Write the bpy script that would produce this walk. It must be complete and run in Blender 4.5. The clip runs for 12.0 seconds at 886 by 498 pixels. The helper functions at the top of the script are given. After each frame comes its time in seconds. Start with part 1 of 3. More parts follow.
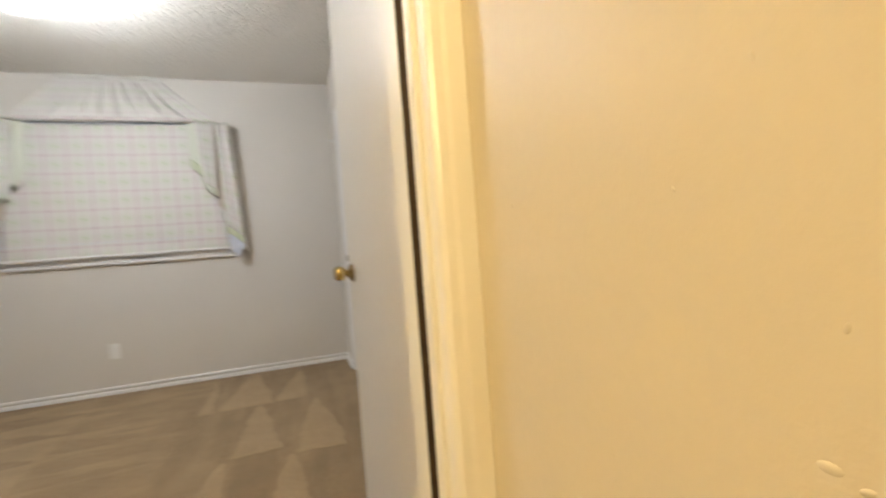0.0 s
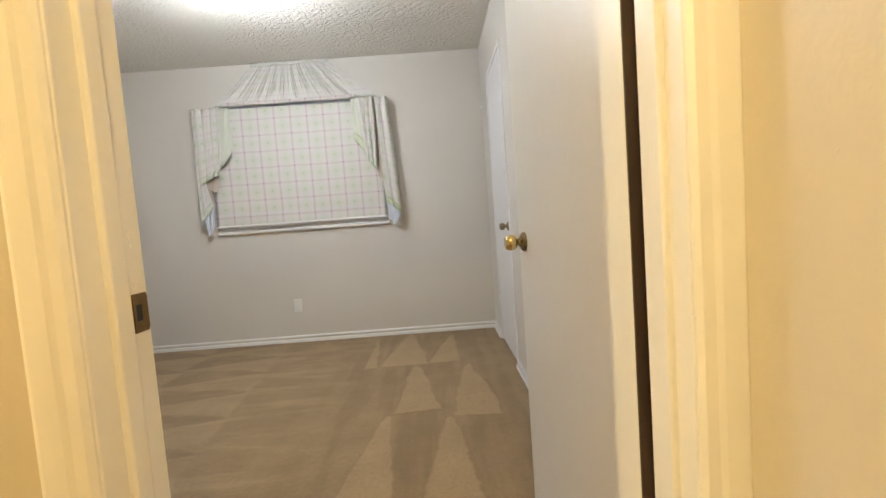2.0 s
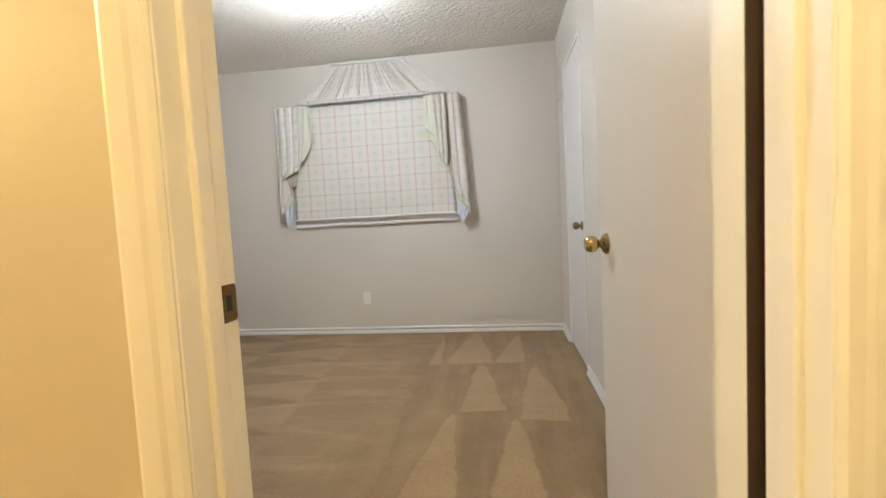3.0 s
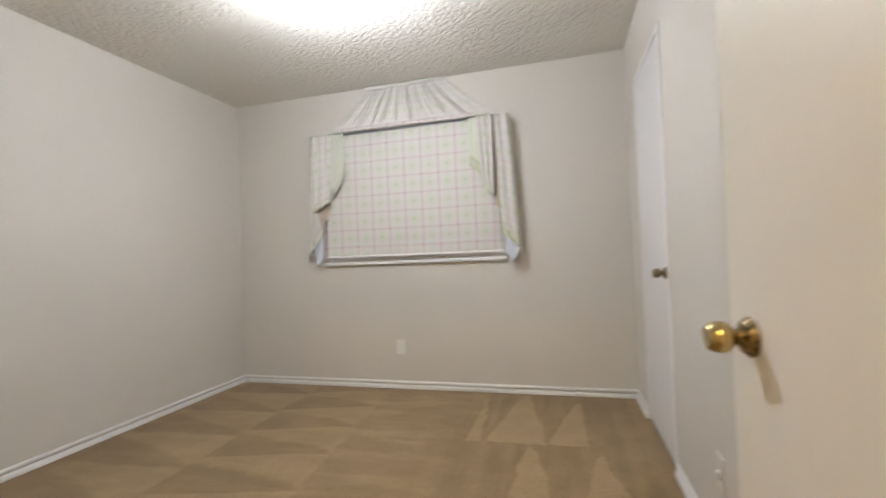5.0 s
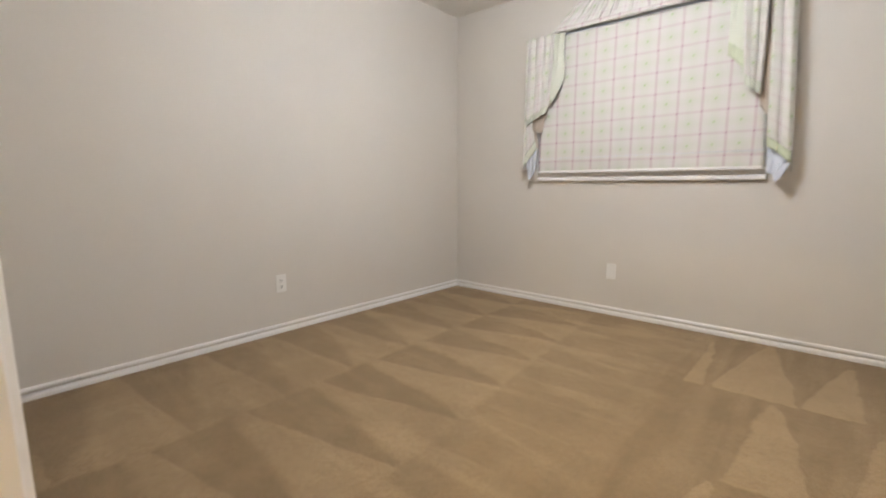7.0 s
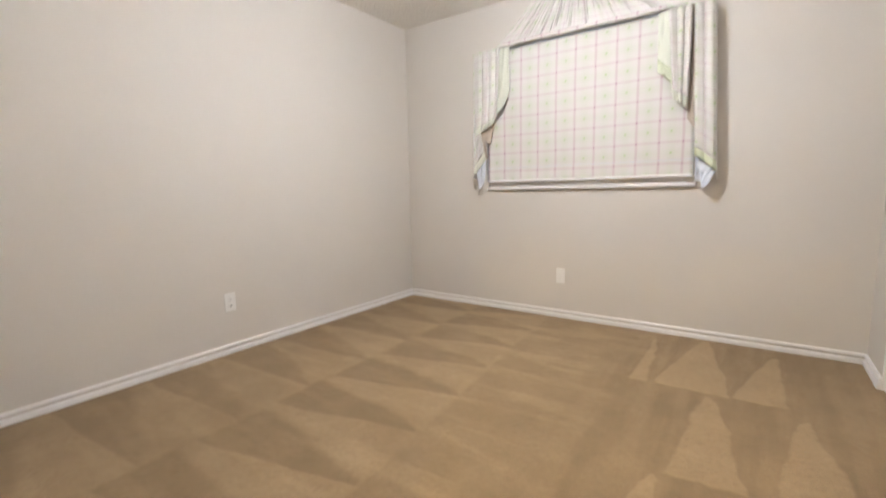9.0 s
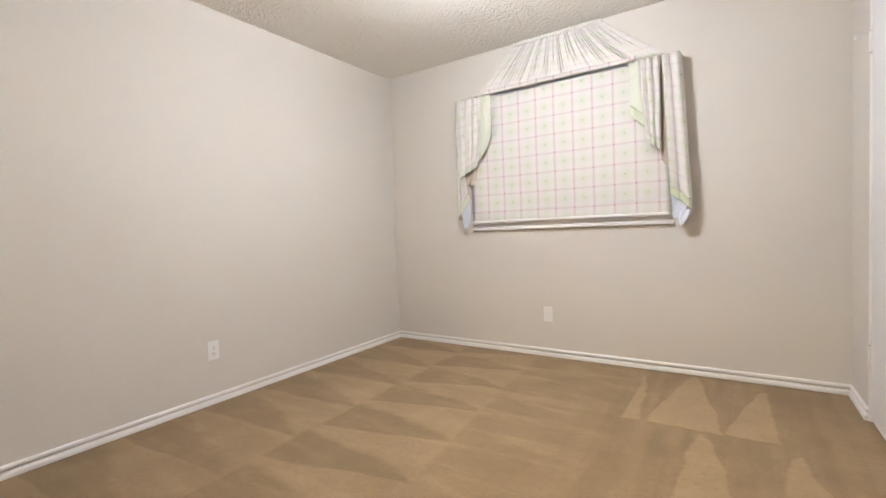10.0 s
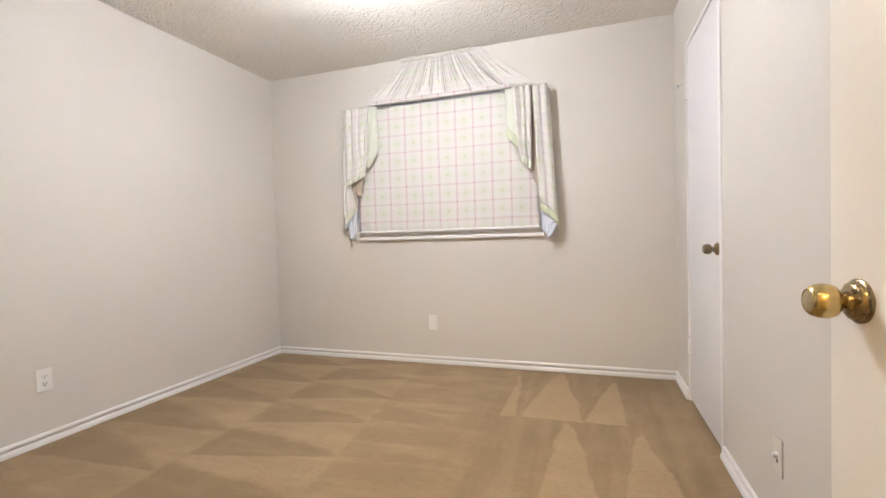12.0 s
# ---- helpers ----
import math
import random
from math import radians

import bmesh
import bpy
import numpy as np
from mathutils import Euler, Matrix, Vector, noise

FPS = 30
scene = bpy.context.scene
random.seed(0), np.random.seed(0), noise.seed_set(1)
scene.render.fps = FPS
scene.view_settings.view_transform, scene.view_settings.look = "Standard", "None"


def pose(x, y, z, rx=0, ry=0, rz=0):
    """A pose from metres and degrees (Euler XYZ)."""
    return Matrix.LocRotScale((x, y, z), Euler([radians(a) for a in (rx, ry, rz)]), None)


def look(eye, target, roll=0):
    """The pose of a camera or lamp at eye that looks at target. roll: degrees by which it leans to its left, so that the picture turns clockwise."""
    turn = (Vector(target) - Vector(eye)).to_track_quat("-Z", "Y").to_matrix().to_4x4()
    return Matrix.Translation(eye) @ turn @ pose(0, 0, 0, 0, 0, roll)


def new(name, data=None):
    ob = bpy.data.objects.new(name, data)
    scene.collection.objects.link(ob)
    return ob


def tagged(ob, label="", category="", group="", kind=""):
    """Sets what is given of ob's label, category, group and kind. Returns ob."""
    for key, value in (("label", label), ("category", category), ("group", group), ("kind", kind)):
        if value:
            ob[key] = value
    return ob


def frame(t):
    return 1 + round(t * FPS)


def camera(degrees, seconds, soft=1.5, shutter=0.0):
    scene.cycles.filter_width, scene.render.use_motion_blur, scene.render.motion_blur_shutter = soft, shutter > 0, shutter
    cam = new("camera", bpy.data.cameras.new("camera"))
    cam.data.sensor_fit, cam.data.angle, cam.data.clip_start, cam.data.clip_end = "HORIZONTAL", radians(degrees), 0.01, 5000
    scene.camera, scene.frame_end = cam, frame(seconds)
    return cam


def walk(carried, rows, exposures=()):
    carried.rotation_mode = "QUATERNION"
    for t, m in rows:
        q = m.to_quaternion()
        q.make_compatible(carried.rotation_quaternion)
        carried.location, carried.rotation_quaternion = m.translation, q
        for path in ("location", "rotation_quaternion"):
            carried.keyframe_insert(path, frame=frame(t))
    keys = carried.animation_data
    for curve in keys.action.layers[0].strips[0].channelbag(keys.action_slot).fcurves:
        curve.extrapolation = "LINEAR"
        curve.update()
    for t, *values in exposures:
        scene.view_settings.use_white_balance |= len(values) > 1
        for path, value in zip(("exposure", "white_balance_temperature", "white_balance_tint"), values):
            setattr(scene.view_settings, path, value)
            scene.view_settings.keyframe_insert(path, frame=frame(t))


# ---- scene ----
# the camera and its walk
cam = camera(90.5, 12.0, 1.5, 0.5)
PATH = [
    (0, (2.815, -3.946, 1.015), (3.449, -2.05, 0.975), -4.3),
    (0.2, (2.806, -3.896, 1.013), (3.608, -2.067, 0.906), -3.8),
    (0.5, (2.776, -3.88, 1.006), (3.555, -2.041, 0.891), -2.7),
    (1, (2.714, -3.843, 0.999), (3.194, -1.905, 0.887), -4.1),
    (1.5, (2.714, -3.834, 1.011), (2.957, -1.851, 0.923), -4.0),
    (2, (2.724, -3.824, 1.017), (2.745, -1.828, 0.884), -4.2),
    (2.5, (2.722, -3.807, 1.047), (2.722, -1.807, 1.061), -2.9),
    (3, (2.697, -3.791, 1.022), (2.424, -1.814, 0.892), -3.0),
    (3.2, (2.708, -3.769, 1.029), (2.419, -1.792, 0.934), -2.7),
    (4.8, (2.718, -3.33, 1.078), (2.336, -1.368, 1.133), -1.7),
    (5, (2.723, -3.255, 1.071), (2.198, -1.325, 1.099), -2.3),
    (5.5, (2.708, -3.198, 1.053), (1.907, -1.366, 1.006), -0.8),
    (6, (2.646, -3.193, 1.046), (1.632, -1.472, 0.944), 0.1),
    (6.5, (2.608, -3.195, 1.022), (1.41, -1.6, 0.881), -0.6),
    (7, (2.621, -3.181, 0.993), (1.314, -1.695, 0.702), -0.1),
    (7.2, (2.616, -3.185, 1.007), (1.283, -1.738, 0.651), -0.1),
    (8.8, (2.625, -3.19, 1.025), (1.456, -1.608, 0.661), -0.5),
    (9, (2.645, -3.19, 1.03), (1.493, -1.577, 0.762), -1.2),
    (9.5, (2.652, -3.2, 1.043), (1.512, -1.56, 0.944), -2.4),
    (10, (2.646, -3.208, 1.043), (1.543, -1.542, 0.952), -2.3),
    (10.5, (2.643, -3.211, 1.043), (1.65, -1.479, 0.939), -2.0),
    (11, (2.651, -3.217, 1.041), (1.831, -1.395, 0.958), -2.2),
    (11.5, (2.646, -3.238, 1.036), (1.979, -1.353, 1.0), -1.9),
    (12, (2.647, -3.238, 1.034), (2.011, -1.342, 0.978), -1.6),
]

# ---- light, exposure ----
EXPOSURES = [(0.0, -0.62, 6400, 6), (1.0, -0.60, 6400, 6), (2.5, -0.54, 6300, 5), (3.2, -0.51, 6300, 5), (4.8, -0.56, 6350, 7), (6.0, -0.44, 6400, 7),
             (7.2, -0.31, 6500, 9), (9.0, -0.13, 6500, 10), (12.0, -0.04, 6500, 11)]
walk(cam, [(t, look(eye, target, roll)) for t, eye, target, roll in PATH], EXPOSURES)

world = bpy.data.worlds.new("world")
scene.world = world
world.use_nodes = True
wn = world.node_tree
sky = wn.nodes.new("ShaderNodeTexSky")
sky.sky_type = "NISHITA"
sky.sun_disc = False
sky.sun_elevation = radians(35)
sky.sun_rotation = radians(200)
wn.nodes["Background"].inputs[1].default_value = 0.15
wn.links.new(sky.outputs[0], wn.nodes["Background"].inputs[0])
sun = new("sun", bpy.data.lights.new("sun", "SUN"))
sun.data.energy, sun.data.angle, sun.data.color = 2.0, radians(0.5), (1.0, 0.95, 0.88)
sun.matrix_world = pose(0, 0, 8, 55, 0, 20)

day = new("window_daylight", bpy.data.lights.new("window_daylight", "AREA"))
day.data.shape, day.data.size, day.data.size_y, day.data.energy, day.data.color = "RECTANGLE", 1.30, 0.90, 5.0, (0.62, 0.76, 1.0)
day.matrix_world = pose(1.585, 0.046, 1.545, -90, 0, 0)
ROOM_LAMP = (245.0, (0.95, 0.965, 1.02))
ROOM_PAN = (125.0, (0.95, 0.965, 1.02))
HALL_LAMP = (11300.0, (1.0, 0.765, 0.375))

# ---- measures (metres) ----
RX = 3.185          # inner face of the closet wall
DY, HY = -3.185, -3.297   # bedroom face and hall face of the doorway wall
LJ, RJ = 2.293, 3.027     # faces of the two jambs
HX = 3.085          # hall end wall
CEIL = 2.44
FLOOR = 0.040
HEAD = 2.075        # underside of the head jamb


# ---- materials ----
def nodes_of(name):
    m = bpy.data.materials.new(name)
    m.use_nodes = True
    nt = m.node_tree
    return m, nt, nt.nodes["Principled BSDF"]


def add(nt, kind, **props):
    n = nt.nodes.new(kind)
    for k, v in props.items():
        if k == "operation":
            n.operation = v
        elif k == "blend_type":
            n.blend_type = v
        elif k == "data_type":
            n.data_type = v
        elif k == "feature":
            n.feature = v
    return n


def feed(nt, sock, value):
    if isinstance(value, bpy.types.NodeSocket):
        nt.links.new(value, sock)
    else:
        sock.default_value = value


def calc(nt, op, a, b=0.0, c=0.0, clamp=False):
    n = add(nt, "ShaderNodeMath", operation=op)
    n.use_clamp = clamp
    for s, v in zip(n.inputs, (a, b, c)):
        feed(nt, s, v)
    return n.outputs[0]


def blend(nt, fac, a, b, kind="MIX"):
    n = add(nt, "ShaderNodeMix", data_type="RGBA", blend_type=kind)
    feed(nt, n.inputs["Factor"], fac)
    ins = [s for s in n.inputs if s.type == "RGBA"]
    for s, v in zip(ins, (a, b)):
        feed(nt, s, v if isinstance(v, bpy.types.NodeSocket) else (*v, 1.0))
    return [s for s in n.outputs if s.type == "RGBA"][0]


def noise_of(nt, vec, scale, detail=3.0, rough=0.55):
    n = add(nt, "ShaderNodeTexNoise")
    n.inputs["Scale"].default_value, n.inputs["Detail"].default_value = scale, detail
    n.inputs["Roughness"].default_value = rough
    feed(nt, n.inputs["Vector"], vec)
    return n.outputs["Fac"]


def ramp(nt, fac, lo, hi):
    n = add(nt, "ShaderNodeMapRange")
    n.interpolation_type = "SMOOTHSTEP"
    feed(nt, n.inputs[0], fac)
    n.inputs[1].default_value, n.inputs[2].default_value = lo, hi
    return n.outputs[0]


def relief(nt, bsdf, height, distance, strength=1.0, normal=None):
    n = add(nt, "ShaderNodeBump")
    n.inputs["Strength"].default_value, n.inputs["Distance"].default_value = strength, distance
    feed(nt, n.inputs["Height"], height)
    nt.links.new(n.outputs[0], bsdf.inputs["Normal"])
    return n


def painted(name, color, rough=0.6, mottle=0.05, grain=90.0, depth=0.0006, big=1.3):
    """Paint on plaster or wood: broad mottling, fine grain and an orange-peel relief."""
    m, nt, b = nodes_of(name)
    pos = add(nt, "ShaderNodeNewGeometry").outputs["Position"]
    broad = noise_of(nt, pos, big, 2.0)
    fine = noise_of(nt, pos, grain, 3.0)
    dark = tuple(c * (1 - mottle * 1.6) for c in color)
    light = tuple(min(1.0, c * (1 + mottle)) for c in color)
    col = blend(nt, broad, dark, light)
    col = blend(nt, calc(nt, "MULTIPLY", fine, 0.10), col, tuple(c * 0.7 for c in color))
    nt.links.new(col, b.inputs["Base Color"])
    feed(nt, b.inputs["Roughness"], calc(nt, "MULTIPLY_ADD", fine, 0.15, rough - 0.07))
    relief(nt, b, fine, depth)
    return m


def metal(name, color, rough=0.25):
    m, nt, b = nodes_of(name)
    pos = add(nt, "ShaderNodeNewGeometry").outputs["Position"]
    t = noise_of(nt, pos, 120.0, 4.0)
    nt.links.new(blend(nt, ramp(nt, t, 0.40, 0.85), color, tuple(c * 0.78 for c in color)), b.inputs["Base Color"])
    b.inputs["Metallic"].default_value = 1.0
    feed(nt, b.inputs["Roughness"], calc(nt, "MULTIPLY_ADD", t, 0.12, rough - 0.05))
    return m


def glow(name, strength, color):
    m, nt, b = nodes_of(name)
    b.inputs["Base Color"].default_value = (0.85, 0.85, 0.85, 1)
    b.inputs["Emission Color"].default_value = (*color, 1)
    b.inputs["Emission Strength"].default_value = strength
    return m


def glass(name):
    m, nt, b = nodes_of(name)
    b.inputs["Base Color"].default_value = (0.95, 0.97, 0.97, 1)
    b.inputs["Roughness"].default_value = 0.02
    b.inputs["Transmission Weight"].default_value = 1.0
    b.inputs["IOR"].default_value = 1.45
    return m


def ceiling_paint():
    """Stomped ceiling texture: short raised ridges under matt paint."""
    m, nt, b = nodes_of("ceiling_texture")
    pos = add(nt, "ShaderNodeNewGeometry").outputs["Position"]
    warp = noise_of(nt, pos, 9.0, 2.0)
    shift = add(nt, "ShaderNodeVectorMath", operation="MULTIPLY_ADD")
    feed(nt, shift.inputs[0], pos)
    shift.inputs[1].default_value = (1, 1, 1)
    comb = add(nt, "ShaderNodeCombineXYZ")
    feed(nt, comb.inputs[0], calc(nt, "MULTIPLY", warp, 0.12))
    feed(nt, comb.inputs[1], calc(nt, "MULTIPLY", warp, -0.10))
    feed(nt, shift.inputs[2], comb.outputs[0])
    ridges = noise_of(nt, shift.outputs[0], 22.0, 3.0, 0.6)
    crest = ramp(nt, calc(nt, "ABSOLUTE", calc(nt, "SUBTRACT", ridges, 0.5)), 0.17, 0.0)
    lumps = noise_of(nt, pos, 48.0, 2.0)
    h = calc(nt, "ADD", crest, calc(nt, "MULTIPLY", lumps, 0.5))
    broad = noise_of(nt, pos, 1.1, 2.0)
    col = blend(nt, broad, (0.79, 0.755, 0.695), (0.86, 0.83, 0.775))
    nt.links.new(col, b.inputs["Base Color"])
    b.inputs["Roughness"].default_value = 0.85
    relief(nt, b, h, 0.009, 0.75)
    return m


def carpet_pile():
    """Cut-pile carpet with the nap brushed into wedges by a vacuum cleaner."""
    m, nt, b = nodes_of("carpet_pile")
    pos = add(nt, "ShaderNodeNewGeometry").outputs["Position"]
    sep = add(nt, "ShaderNodeSeparateXYZ")
    feed(nt, sep.inputs[0], pos)
    wob = noise_of(nt, pos, 3.5, 3.0)
    wob2 = noise_of(nt, pos, 14.0, 3.0)
    jit = calc(nt, "ADD", calc(nt, "MULTIPLY_ADD", wob, 0.13, -0.065), calc(nt, "MULTIPLY_ADD", wob2, 0.035, -0.0175))
    x = calc(nt, "ADD", sep.outputs[0], calc(nt, "MULTIPLY", jit, 0.5))
    y = calc(nt, "ADD", sep.outputs[1], calc(nt, "MULTIPLY", jit, 0.6))
    def lean(a, b, at0, at1, along):
        """A straight edge from a at at0 to b at at1."""
        return calc(nt, "MULTIPLY_ADD", calc(nt, "SUBTRACT", along, at0), (b - a) / (at1 - at0), a)

    def step(value, soft):
        return ramp(nt, value, -soft, soft)

    # two columns of wedges whose dark ends lie to the west and run out to the east
    def column(west, east, first, pitch, reach, slant):
        """Dark sawteeth from x = west, each tapering to its foot at x = east; both ends drift with y."""
        e = lean(east[0], east[1], 0.0, -2.5, y)
        w = lean(west[0], west[1], 0.0, -2.5, y)
        u = calc(nt, "DIVIDE", calc(nt, "SUBTRACT", x, w), calc(nt, "SUBTRACT", e, w))
        row = calc(nt, "DIVIDE", calc(nt, "SUBTRACT", calc(nt, "MULTIPLY_ADD", u, slant, y), first), pitch)
        v = calc(nt, "FRACT", calc(nt, "ADD", row, 20.0))
        wide = calc(nt, "MULTIPLY", calc(nt, "POWER", calc(nt, "SUBTRACT", 1.0, u, clamp=True), 0.75), reach)
        dark = calc(nt, "MULTIPLY", step(calc(nt, "SUBTRACT", wide, v), 0.08), step(v, 0.03))
        inside = calc(nt, "MULTIPLY", step(calc(nt, "SUBTRACT", x, w), 0.03), step(calc(nt, "SUBTRACT", e, x), 0.018))
        return calc(nt, "SUBTRACT", 1.0, dark), inside

    light_a, in_a = column((0.78, 0.84), (1.38, 1.63), -2.06, 0.368, 0.84, -0.17)
    light_c, in_c = column((0.10, 0.02), (0.78, 0.84), -2.30, 0.40, 0.80, -0.06)
    # single light wedges that point north: tip x, tip y, the ends of the base, and the base's y
    wedges = None
    for tx, ty, b0, b1, by in ((2.15, -0.18, 2.18, 2.24, -0.87), (2.44, -0.04, 2.28, 2.59, -0.86), (2.78, -0.18, 2.62, 2.81, -0.84), (2.52, -0.88, 2.44, 2.66, -1.62),
                               (2.86, -0.95, 2.75, 2.98, -1.70), (2.41, -1.64, 2.28, 2.48, -2.40), (2.72, -1.70, 2.60, 2.82, -2.44), (1.86, -0.60, 1.78, 1.99, -1.12), (1.98, -1.40, 1.84, 2.04, -2.05)):
        g = calc(nt, "DIVIDE", calc(nt, "SUBTRACT", ty, y), ty - by, clamp=True)
        g = calc(nt, "POWER", g, 0.8)
        left = calc(nt, "SUBTRACT", x, calc(nt, "MULTIPLY_ADD", g, b0 - tx, tx - 0.012))
        right = calc(nt, "SUBTRACT", calc(nt, "MULTIPLY_ADD", g, b1 - tx, tx + 0.012), x)
        one = calc(nt, "MULTIPLY", step(left, 0.012), step(right, 0.012))
        one = calc(nt, "MULTIPLY", one, calc(nt, "MULTIPLY", step(calc(nt, "SUBTRACT", ty, y), 0.02), step(calc(nt, "SUBTRACT", y, by), 0.012)))
        if tx < 2.1:
            one = calc(nt, "MULTIPLY", one, 0.35)
        wedges = one if wedges is None else calc(nt, "MAXIMUM", wedges, one)
    # long strokes between them
    stroke = add(nt, "ShaderNodeMapping")
    stroke.inputs["Scale"].default_value = (9.5, 0.9, 1.0)
    stroke.inputs["Rotation"].default_value = (0, 0, radians(-7))
    feed(nt, stroke.inputs[0], pos)
    streak = ramp(nt, noise_of(nt, stroke.outputs[0], 1.0, 4.0), 0.36, 0.64)
    sweep = add(nt, "ShaderNodeMapping")
    sweep.inputs["Scale"].default_value = (1.3, 8.0, 1.0)
    sweep.inputs["Rotation"].default_value = (0, 0, radians(9))
    feed(nt, sweep.inputs[0], pos)
    swept = ramp(nt, noise_of(nt, sweep.outputs[0], 1.0, 4.0), 0.46, 0.66)
    east = step(calc(nt, "SUBTRACT", x, 2.05), 0.25)
    plain = calc(nt, "ADD", calc(nt, "MULTIPLY", calc(nt, "MULTIPLY_ADD", swept, 0.42, 0.26), calc(nt, "SUBTRACT", 1.0, east)),
                 calc(nt, "MULTIPLY", calc(nt, "MULTIPLY_ADD", streak, 0.38, 0.04), east))
    nap = calc(nt, "MAXIMUM", plain, calc(nt, "MULTIPLY", wedges, 0.86))
    faint = ramp(nt, noise_of(nt, pos, 1.7, 2.0), 0.30, 0.62)
    for light, inside, gain in ((light_a, in_a, 0.36), (light_c, in_c, 0.27)):
        teeth = calc(nt, "ADD", calc(nt, "MULTIPLY", light, calc(nt, "MULTIPLY_ADD", faint, 0.22, gain)), calc(nt, "MULTIPLY_ADD", swept, 0.22, 0.04))
        nap = calc(nt, "ADD", calc(nt, "MULTIPLY", nap, calc(nt, "SUBTRACT", 1.0, inside)), calc(nt, "MULTIPLY", teeth, inside))
    patch = noise_of(nt, pos, 5.0, 4.0, 0.6)
    nap = calc(nt, "ADD", calc(nt, "MULTIPLY", nap, 0.95), calc(nt, "MULTIPLY_ADD", patch, 0.9, -0.43), clamp=True)
    tuft = noise_of(nt, pos, 260.0, 3.0, 0.7)
    clump = noise_of(nt, pos, 45.0, 3.0, 0.6)
    col = blend(nt, nap, CARPET_DARK, CARPET_LIGHT)
    col = blend(nt, calc(nt, "MULTIPLY", ramp(nt, clump, 0.40, 0.75), 0.22), col, tuple(c * 0.75 for c in CARPET_DARK))
    col = blend(nt, calc(nt, "MULTIPLY", ramp(nt, tuft, 0.35, 0.7), 0.30), col, tuple(c * 0.6 for c in CARPET_DARK))
    nt.links.new(col, b.inputs["Base Color"])
    b.inputs["Roughness"].default_value = 0.95
    b.inputs["Sheen Weight"].default_value = 0.15
    b.inputs["Specular IOR Level"].default_value = 0.1
    h = calc(nt, "ADD", calc(nt, "MULTIPLY", tuft, 0.6), calc(nt, "ADD", clump, calc(nt, "MULTIPLY", nap, 0.5)))
    relief(nt, b, h, 0.005, 0.7)
    return m


def plaid(name, bold=1.0):
    """Cream cotton with a pink windowpane check, soft green bands and knots; the UVs are metres."""
    m, nt, b = nodes_of(name)
    uvn = add(nt, "ShaderNodeUVMap")
    sep = add(nt, "ShaderNodeSeparateXYZ")
    feed(nt, sep.inputs[0], uvn.outputs[0])
    weave = noise_of(nt, uvn.outputs[0], 400.0, 2.0)
    wob = calc(nt, "MULTIPLY_ADD", noise_of(nt, uvn.outputs[0], 12.0, 2.0), 0.006, -0.003)

    def line(axis, offset, width, soft):
        f = calc(nt, "FRACT", calc(nt, "ADD", calc(nt, "DIVIDE", calc(nt, "ADD", sep.outputs[axis], wob), 0.137), offset))
        d = calc(nt, "MULTIPLY", calc(nt, "ABSOLUTE", calc(nt, "SUBTRACT", f, 0.5)), 0.137)
        return ramp(nt, d, width + soft, width)

    pu, pv = line(0, 0.0, 0.0026, 0.0095), line(1, 0.0, 0.0022, 0.0095)
    gu, gv = line(0, 0.5, 0.008, 0.034), line(1, 0.5, 0.008, 0.034)
    nu, nv = line(0, 0.0, 0.003, 0.005), line(1, 0.0, 0.003, 0.005)
    du, dv = line(0, 0.5, 0.002, 0.007), line(1, 0.5, 0.002, 0.007)
    col = blend(nt, weave, (0.655, 0.625, 0.605), (0.715, 0.69, 0.668))
    green = calc(nt, "MULTIPLY", calc(nt, "MAXIMUM", gu, gv), 0.15)
    col = blend(nt, green, col, (0.50, 0.57, 0.40))
    col = blend(nt, calc(nt, "MULTIPLY", calc(nt, "MULTIPLY", gu, gv), 0.20), col, (0.47, 0.57, 0.37))
    pink = calc(nt, "MULTIPLY", calc(nt, "MAXIMUM", pu, calc(nt, "MULTIPLY", pv, 0.75)), 0.38 * bold)
    col = blend(nt, pink, col, (0.50, 0.31, 0.38))
    col = blend(nt, calc(nt, "MULTIPLY", calc(nt, "MULTIPLY", nu, nv), 0.7 * bold), col, (0.40, 0.20, 0.29))
    col = blend(nt, calc(nt, "MULTIPLY", calc(nt, "MULTIPLY", du, dv), 0.7), col, (0.34, 0.50, 0.14))
    nt.links.new(col, b.inputs["Base Color"])
    b.inputs["Roughness"].default_value = 0.9
    b.inputs["Specular IOR Level"].default_value = 0.15
    relief(nt, b, weave, 0.0006)
    return m


CARPET_DARK, CARPET_LIGHT = (0.228, 0.155, 0.082), (0.404, 0.287, 0.163)
M_WALL = painted("greige_wall_paint", (0.655, 0.620, 0.573), 0.62, 0.03, 130.0, 0.0007)
M_HALLWALL = painted("hall_wall_paint", (0.62, 0.545, 0.425), 0.5, 0.04, 70.0, 0.0005)
M_CEIL = ceiling_paint()
M_CARPET = carpet_pile()
M_TRIM = painted("white_trim_paint", (0.83, 0.815, 0.81), 0.35, 0.02, 60.0, 0.0004)
M_JAMB = painted("cream_jamb_paint", (0.87, 0.83, 0.77), 0.32, 0.03, 40.0, 0.0006, 5.0)
M_DOOR = painted("door_paint", (0.80, 0.765, 0.705), 0.4, 0.03, 55.0, 0.0005)
M_CLOSET = painted("closet_door_paint", (0.76, 0.75, 0.765), 0.4, 0.02, 55.0, 0.0004)
M_EDGE = painted("dark_brown_edge", (0.055, 0.030, 0.014), 0.7, 0.12, 60.0, 0.0008, 8.0)
M_BRASS = metal("aged_brass", (0.57, 0.445, 0.205), 0.22)
M_DARKBRASS = metal("dark_antique_brass", (0.24, 0.19, 0.125), 0.28)
